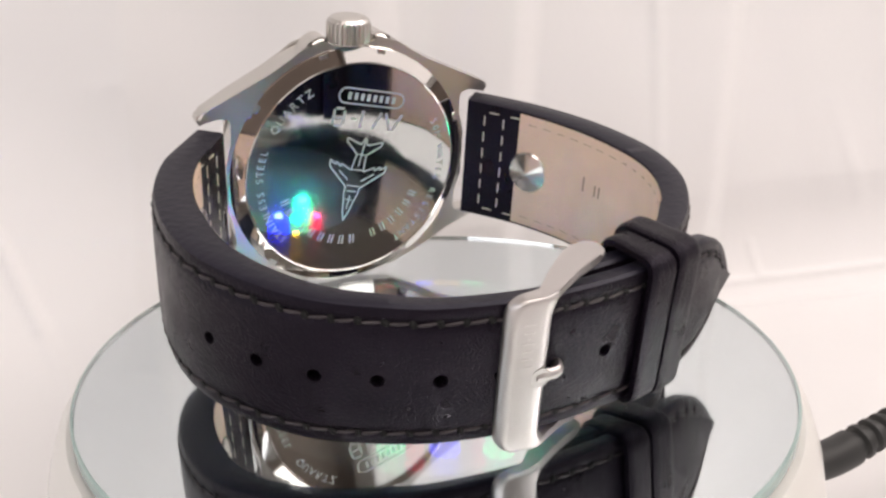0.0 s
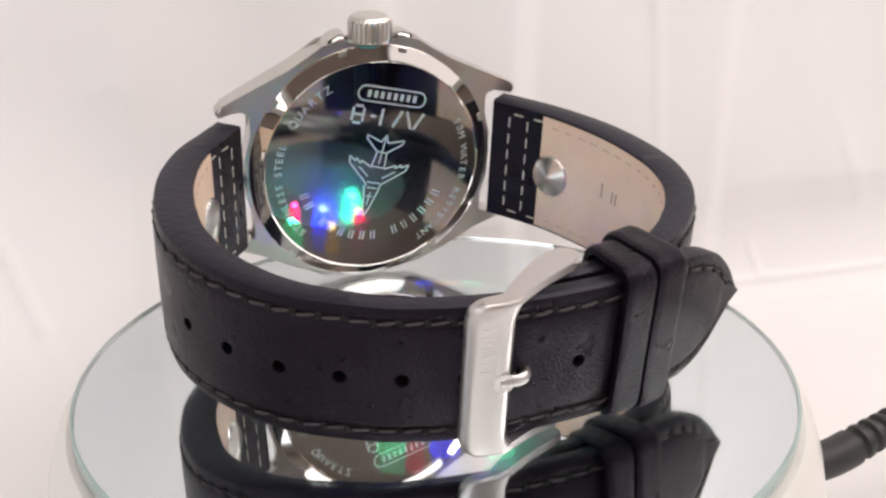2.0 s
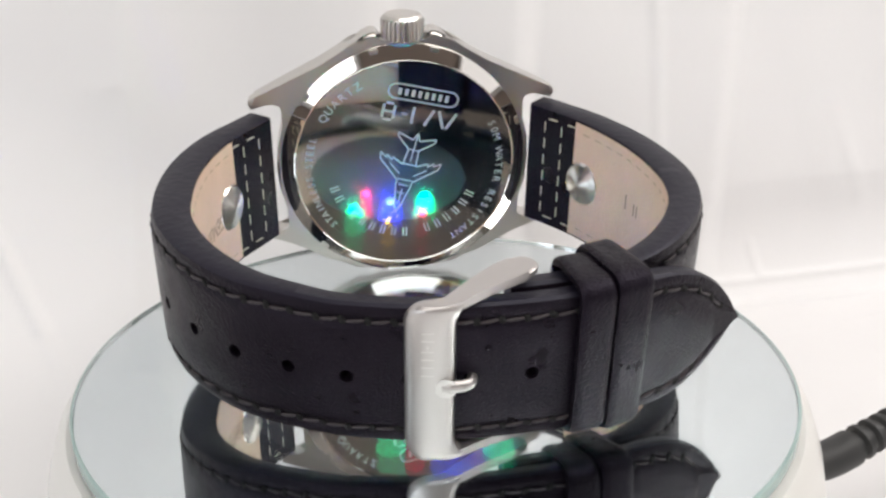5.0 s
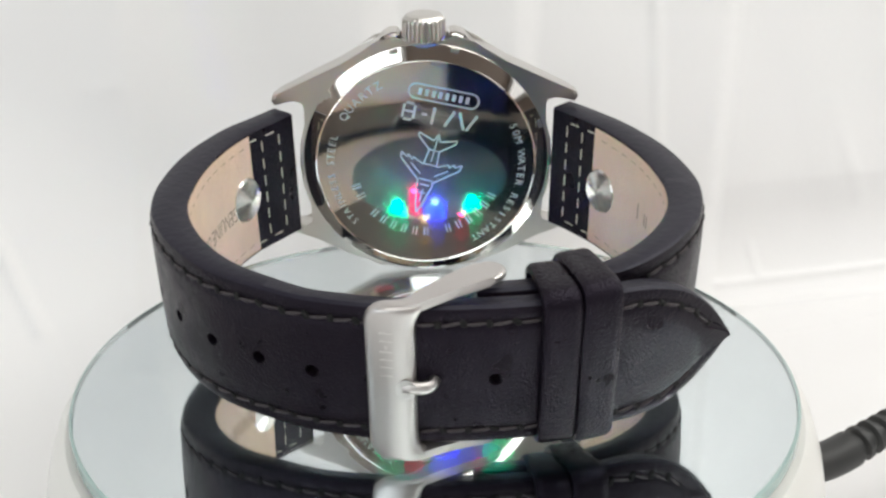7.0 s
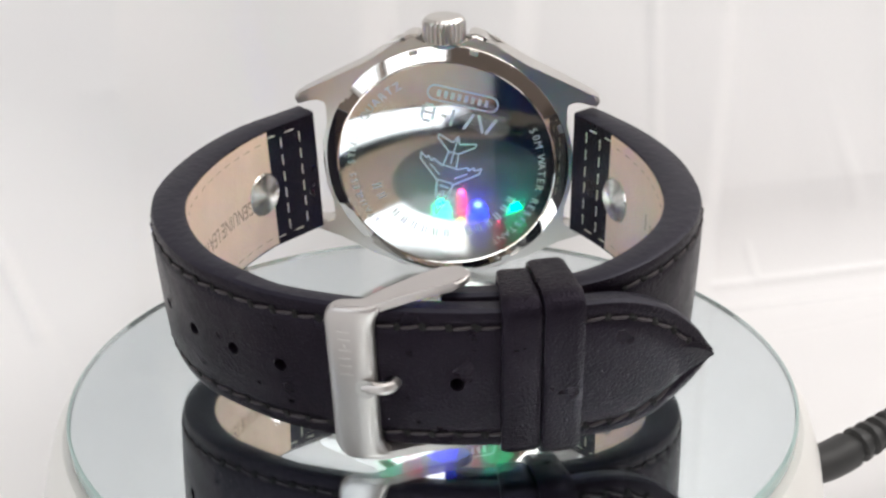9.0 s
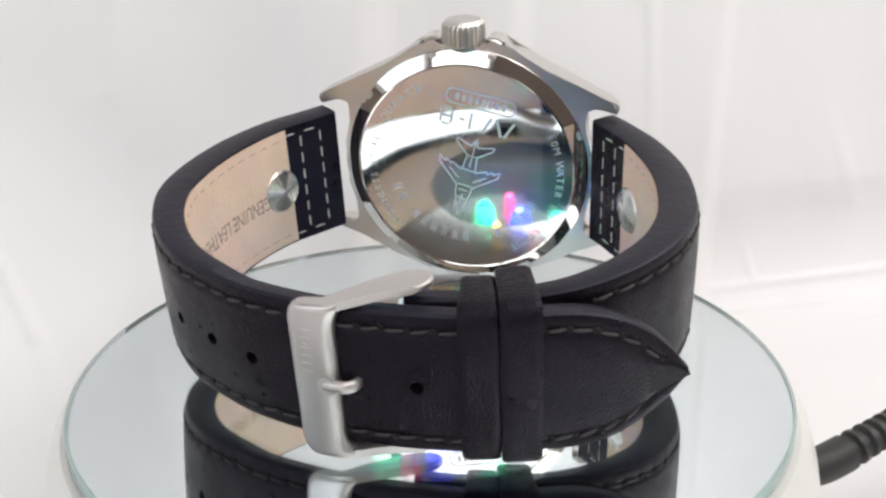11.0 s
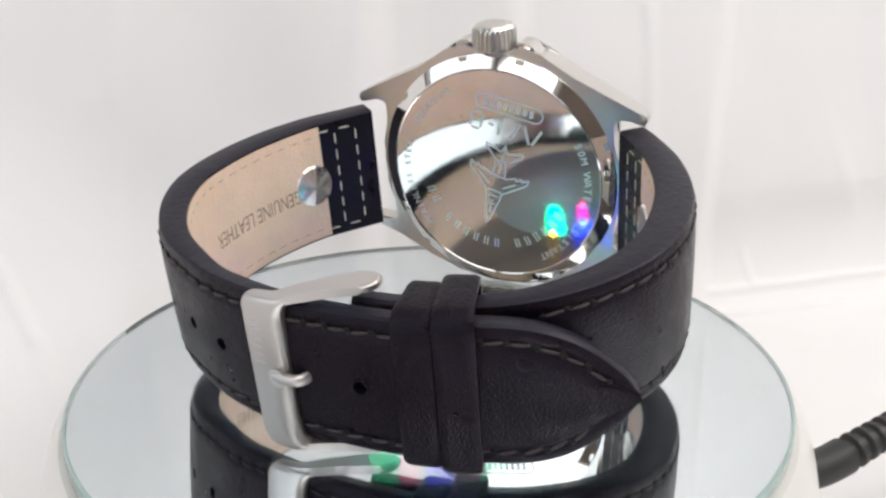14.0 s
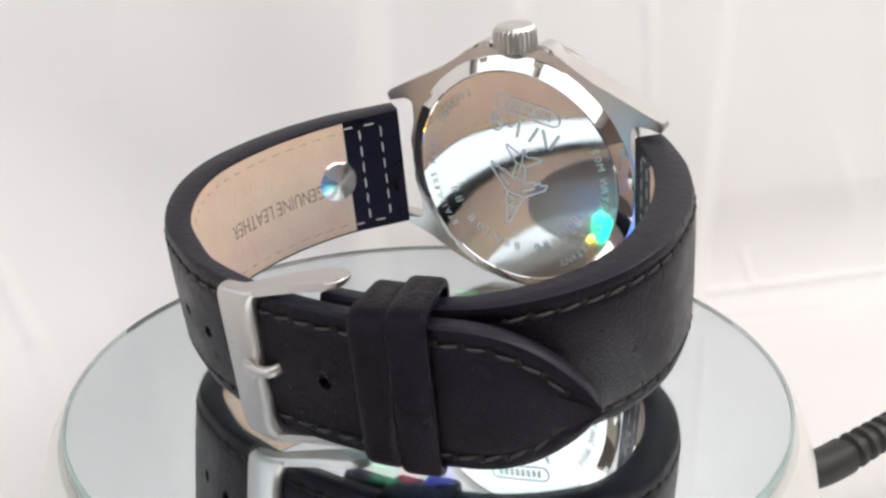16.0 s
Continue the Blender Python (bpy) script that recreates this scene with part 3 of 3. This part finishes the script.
def buckle():
    s = station(long_band, -6.0, -32.5)
    m = long_band.basis(s, 0, 0)  # x along the strap, y outward, z across
    # wide front plate
    w, h, r = 2.95, 11.4, 2.8
    rows = []
    for k in range(61):
        y = -h * math.cos(math.pi * k / 60) * 0.999
        near = h - abs(y)
        f = math.sqrt(max(0.02, 1 - max(0.0, (0.9 - near) / 0.9) ** 2))
        x0 = -w + (r - math.sqrt(r * r - (r - near) ** 2) if near < r else 0.0)
        x1 = w + 0.2 + 1.3 * math.exp(-(near / 1.7) ** 2)
        prof = [(x0, 0.7), (x0 + 0.08, 1.2), (x0 + 0.3, 1.62), (x0 + 0.75, 1.9), (x0 + 1.4, 2.0), (x0 * 0.4 + x1 * 0.6, 2.0), (x1 - 1.2, 2.0),
                (x1 - 0.6, 1.93), (x1 - 0.22, 1.68), (x1 - 0.04, 1.3), (x1, 0.9), (x1 - 0.2, 0.25), (x0 + 0.2, 0.25)]
        rows.append([(x, 0.25 + (z - 0.25) * (0.35 + 0.65 * f) - 0.06 * x * x, y) for x, z in prof])
    bm = loft(rows)
    plate_ob = part("buckle", moved(scaled_mm(bm), m), SATIN, watch, "satin steel pin buckle", sharp=40)
    # arms that run inward along the strap's edges to the bar
    path = [(-1.4, 1.0, 0.55), (0.6, 0.85, 0.75), (2.6, 0.2, 1.2), (5.0, -1.9, 1.5), (7.4, -3.9, 1.75), (9.6, -5.4, 2.1), (11.0, -6.2, 2.2)]
    for side in (-1, 1):
        line, _ = catmull([(x, y, 0) for x, y, _ in path], 0.5)
        lft, rgt = [], []
        for k, q in enumerate(line):
            d = (line[min(k + 1, len(line) - 1)] - line[max(k - 1, 0)]).normalized()
            u = k / (len(line) - 1) * (len(path) - 1)
            i = min(int(u), len(path) - 2)
            wd = path[i][2] + (path[i + 1][2] - path[i][2]) * (u - i)
            o = Vector((-d.y, d.x, 0))
            lft.append(q + o * wd)
            rgt.append(q - o * wd)
        end, d = line[-1], (line[-1] - line[-2]).normalized()
        o = Vector((-d.y, d.x, 0))
        cap = [end + 2.2 * (o * math.cos(a) + d * math.sin(a)) for a in [radians(x) for x in range(20, 180, 20)]]
        ring = lft + cap + list(reversed(rgt))
        bm = slab([(p.x, p.y) for p in ring], 10.05, 11.25, 0.35, 3)
        for v in bm.verts:
            v.co.z = side * (v.co.z + 0.11 * max(0.0, v.co.x - 1.0))
        part("arm", moved(scaled_mm(bm), m), SATIN, plate_ob, "satin steel buckle arm", sharp=40)
    bm = lathe([(0.0007, -0.0098), (0.0007, 0.0098)], 12)
    part("bar", moved(bm, m @ Matrix.Translation((0.0104, -0.0062, 0))), POLISHED, plate_ob)
    # tongue
    rows = []
    line, _ = catmull([(10.4, -5.6, 0), (7.0, -3.6, 0), (5.5, -1.4, 0), (5.1, 0.6, 0), (4.3, 1.35, 0), (3.0, 1.55, 0), (1.5, 1.7, 0)], 0.4)
    for k, q in enumerate(line):
        d = (line[min(k + 1, len(line) - 1)] - line[max(k - 1, 0)]).normalized()
        o = Vector((-d.y, d.x, 0))
        r = 0.85 if k < len(line) - 2 else 0.6
        rows.append([q + r * (0.75 * math.cos(a) * o + math.sin(a) * Vector((0, 0, 1))) for a in [i * math.pi / 6 for i in range(12)]])
    part("tongue", moved(scaled_mm(loft(rows)), m), SATIN, plate_ob, "satin steel buckle tongue")
    bm = slab([(1.35 * math.cos(a), 1.35 * math.sin(a)) for a in [i * math.pi / 10 for i in range(20)]], 0, 0.06)
    part("seat", moved(scaled_mm(bm), m @ Matrix.Translation((2.0 * MM, 1.90 * MM, 0)) @ Matrix.Rotation(radians(-90), 4, "X")), STAMPED, plate_ob, "stamped seat of the tongue")
    # emblem drawn as plain stamped shapes
    for k, (a, b) in enumerate(((0.0, 0.14), (1.2, 1.34), (2.3, 2.44), (3.4, 3.54), (3.9, 4.3), (4.9, 5.04), (6.0, 6.14))):
        for x0, x1 in (((-0.75, 0.75),) if k != 4 else ((-0.1, 0.1),)):
            bm = slab([(a, x0), (b, x0), (b, x1), (a, x1)], -0.2, 0.015)
            part("emblem_stroke", moved(scaled_mm(bm), m @ Matrix.Translation((-0.2 * MM, 1.97 * MM, -1.8 * MM)) @ Matrix.Rotation(radians(-90), 4, "X") @ Matrix.Rotation(radians(90), 4, "Z")), STAMPED, plate_ob, "stamped emblem")


buckle()

# watch case: its own frame, x along the lugs, y up to the crown, z out of the back
CASE = Matrix.Translation((-1.0 * MM, 28.5 * MM, 22.35 * MM)) @ Matrix.Rotation(radians(90 + 8.2), 4, "X")


def mid_case():
    """Body with four lugs and crown guards, as a half outline mirrored."""
    half = [(0, 21.4), (3.9, 21.4), (4.1, 22.9), (4.5, 23.3), (5.6, 23.3), (6.8, 22.7), (8.2, 21.2), (10.5, 20.3), (14.0, 18.2), (20.0, 15.5), (25.0, 13.3), (26.0, 12.7), (26.2, 12.0), (25.7, 11.1), (22.2, 11.9), (20.6, 12.0), (20.2, 10.6)]
    low = [(20.2, -10.6), (20.6, -12.0), (22.2, -11.9), (25.7, -11.1), (26.2, -11.7), (26.0, -12.2), (25.0, -12.7), (20.0, -14.9), (14.0, -18.4), (9.0, -20.9), (4.0, -21.5)]
    arc = [(22.2 * math.cos(radians(a)), 22.2 * math.sin(radians(a))) for a in (20, 10, 0, -10, -20)]
    right = half + arc + low
    out = right + [(-x, y) for x, y in reversed(right) if x > 0]
    bm = slab(out, -6.0, -1.1, 0.6, 3)
    for v in bm.verts:
        far = max(0.0, abs(v.co.x) - 15) / 12
        v.co.z += (2.7 if v.co.z < -4.0 else 0.8) * far ** 1.3
    return scaled_mm(bm)


case = part("case", moved(mid_case(), CASE), CASE_STEEL, watch, "brushed steel watch case with lugs", sharp=30)
part("bezel", moved(scaled_mm(lathe([(17.5, -6.1), (21.0, -6.0), (20.6, -8.0), (19.0, -9.6), (17.5, -9.6)], 96, False, False)), CASE), POLISHED, case, "polished steel bezel")
part("crystal", moved(scaled_mm(lathe([(17.6, -9.3), (17.6, -6.1)], 64)), CASE), DARK, case, "dark watch face side")


def case_back():
    back = part("case_back", moved(scaled_mm(lathe([(21.4, -2.6), (21.6, -2.2), (21.6, -1.0), (21.45, -0.75), (21.15, -0.58), (19.3, 0.42), (19.1, 0.46), (18.95, 0.36), (0.05, 0.40)], 128)), CASE), POLISHED, watch,
                "mirror-polished steel case back with etched lettering", sharp=8)
    z = 0.43

    def arc_text(text, r, mid, size, step):
        """Letters on a circle, tops outward, read clockwise; mid in degrees."""
        n = len(text)
        for k, ch in enumerate(text):
            if ch == " ":
                continue
            a = mid - (k - (n - 1) / 2) * step
            g = glyphs(ch, size)
            part("letter", scaled_mm(moved(g, Matrix.Rotation(radians(a), 4, "Z") @ Matrix.Translation((r, 0, z)) @ Matrix.Rotation(radians(-90), 4, "Z"))), ENGRAVED, back, "etched letter", smooth=False).matrix_basis = CASE
    arc_text("QUARTZ", 16.7, 132, 2.0, 5.5)
    arc_text("STAINLESS STEEL", 16.7, 190, 1.8, 4.2)
    arc_text("50M WATER RESISTANT", 16.7, -17, 1.85, 4.7)
    for k in range(16):
        if k in (6, 13):
            continue
        a = -28 - k * 9.0
        m = Matrix.Rotation(radians(a), 4, "Z") @ Matrix.Translation((13.0, 0, z))
        model = bmesh.new()
        for x0, x1, y0, y1 in ((-0.85, 0.85, -0.42, -0.18), (-0.85, 0.85, 0.18, 0.42)):
            absorb(model, moved(slab([(x0, y0), (x1, y0), (x1, y1), (x0, y1)], 0, 0.01), m))
        part("mark", moved(scaled_mm(model), CASE), ENGRAVED, back, "etched plain mark", smooth=False)
    # number box and emblem, turned with the design
    turn = Matrix.Rotation(radians(-13), 4, "Z")
    box = bmesh.new()

    def frame_ring(hw, hh, t):
        o, i = [], []
        for cx, a0 in ((hw - hh, -90), (-hw + hh, 90)):
            for j in range(9):
                a = radians(a0 + 22.5 * j)
                o.append((cx + hh * math.cos(a), hh * math.sin(a)))
                i.append((cx + (hh - t) * math.cos(a), (hh - t) * math.sin(a)))
        ov = [box.verts.new((x, y, z)) for x, y in o]
        iv = [box.verts.new((x, y, z)) for x, y in i]
        for k in range(len(o)):
            j = (k + 1) % len(o)
            box.faces.new((ov[k], ov[j], iv[j], iv[k]))
    frame_ring(6.2, 1.45, 0.28)
    for k in range(8):
        x = -4.1 + 1.17 * k
        absorb(box, slab([(x - 0.32, -0.6), (x + 0.32, -0.6), (x + 0.32, 0.6), (x - 0.32, 0.6)], z, z + 0.01))
    part("number_box", moved(scaled_mm(box), CASE @ Matrix.Translation((3.2 * MM, 12.8 * MM, 0)) @ turn), ENGRAVED, back, "etched oval box of plain bars", smooth=False)
    def stroke(emb, x0, y0, x1, y1, t=0.42):
        d = Vector((x1 - x0, y1 - y0)).normalized() * t / 2
        absorb(emb, slab([(x0 + d.y, y0 - d.x), (x1 + d.y, y1 - d.x), (x1 - d.y, y1 + d.x), (x0 - d.y, y0 + d.x)], z, z + 0.01))
    strokes = [(x + k, -1.5, x - k, 1.5, 0.5) for x, k in ((5.9, -0.65), (4.1, 0.65), (2.0, -0.6), (-0.9, 0.0))] + [(-2.9, 0, -1.9, 0)]
    strokes += [(x, -1.2, x, 1.2, 0.45) for x in (-6.1, -4.2)] + [(-5.85, y, -4.45, y) for y in (-1.5, 0, 1.5)]
    for line in strokes:
        emb = bmesh.new()
        stroke(emb, *line)
        part("emblem_stroke", moved(scaled_mm(emb), CASE @ Matrix.Translation((2.2 * MM, 9.1 * MM, 0)) @ turn), ENGRAVED, back, "etched emblem stroke", smooth=False)
    # line drawing of a jet aeroplane
    jet = bmesh.new()
    half = [(0, -8.2), (0.6, -6.4), (1.0, -4.3), (1.35, -3.0), (1.35, -1.9), (5.3, 1.5), (5.5, 2.7), (4.3, 1.9), (4.2, 2.5), (3.3, 1.6), (3.2, 2.2), (1.2, 1.2), (0.9, 4.2), (3.3, 6.2), (3.4, 6.9), (0.6, 6.0), (0, 7.4)]
    line = half + [(-x, y) for x, y in reversed(half[1:-1])]
    for a, b in zip(line, line[1:] + line[:1]):
        stroke(jet, *a, *b, 0.27)
    for a, b in (((0, -6), (0, -3.4)), ((-0.6, -4.2), (0.6, -4.2)), ((-0.9, -2.6), (0.9, -2.6)), ((0, 2), (0, 7)), ((-1, 1.4), (1, 1.4)), ((-1.3, -1.6), (1.3, -1.6)), ((-0.9, 4.2), (0.9, 4.2)), ((1.3, -0.6), (3.4, 1.0)), ((-1.3, -0.6), (-3.4, 1.0))):
        stroke(jet, *a, *b, 0.24)
    part("aeroplane_drawing", moved(scaled_mm(jet), CASE @ Matrix.Translation((0.3 * MM, -1.2 * MM, 0)) @ Matrix.Rotation(radians(-16), 4, "Z")), ENGRAVED, back, "etched line drawing of a jet aeroplane", smooth=False)
    for a in (104, 142, 76, 226, 300, 20):
        bm = slab([(-0.75, -0.75), (0.75, -0.75), (0.75, 0.75), (-0.75, 0.75)], -0.6, 0.22, 0.1)
        part("wrench_notch", moved(scaled_mm(bm), CASE @ Matrix.Rotation(radians(a), 4, "Z") @ Matrix.Translation((20.6 * MM, 0, -0.52 * MM))), CASE_STEEL, back, smooth=False)


case_back()


def crown():
    n, rows = 26, []
    for y, r, deep in ((-1.2, 1.2, 0), (0.6, 1.2, 0), (0.7, 3.3, 0), (1.2, 3.65, 0.45), (3.8, 3.65, 0.45), (4.25, 3.4, 0.1), (4.75, 2.9, 0), (4.95, 2.0, 0)):
        loop = []
        for k in range(n * 4):
            a = 2 * math.pi * k / (n * 4)
            rr = r - (deep if k % 4 in (0, 1) else 0)
            loop.append((rr * math.cos(a), 21.3 + y, -2.5 + rr * math.sin(a)))
        rows.append(loop)
    part("crown", moved(scaled_mm(loft(rows)), CASE), CASE_STEEL, watch, "ridged steel crown", smooth=False)


crown()


# ---------------- motion ----------------
def motions():
    turns = [0, 2, 4, 6, 8, 10, 12, 14, 16]
    walk(watch, [(t, pose(0, 0, 0, 0, 0, 27.67 - 3.8587 * t)) for t in turns])
    walk(plate, [(t, pose(DISC[0], DISC[1], -0.0013, 0, 0, 27.67 - 3.8587 * t)) for t in turns])


motions()
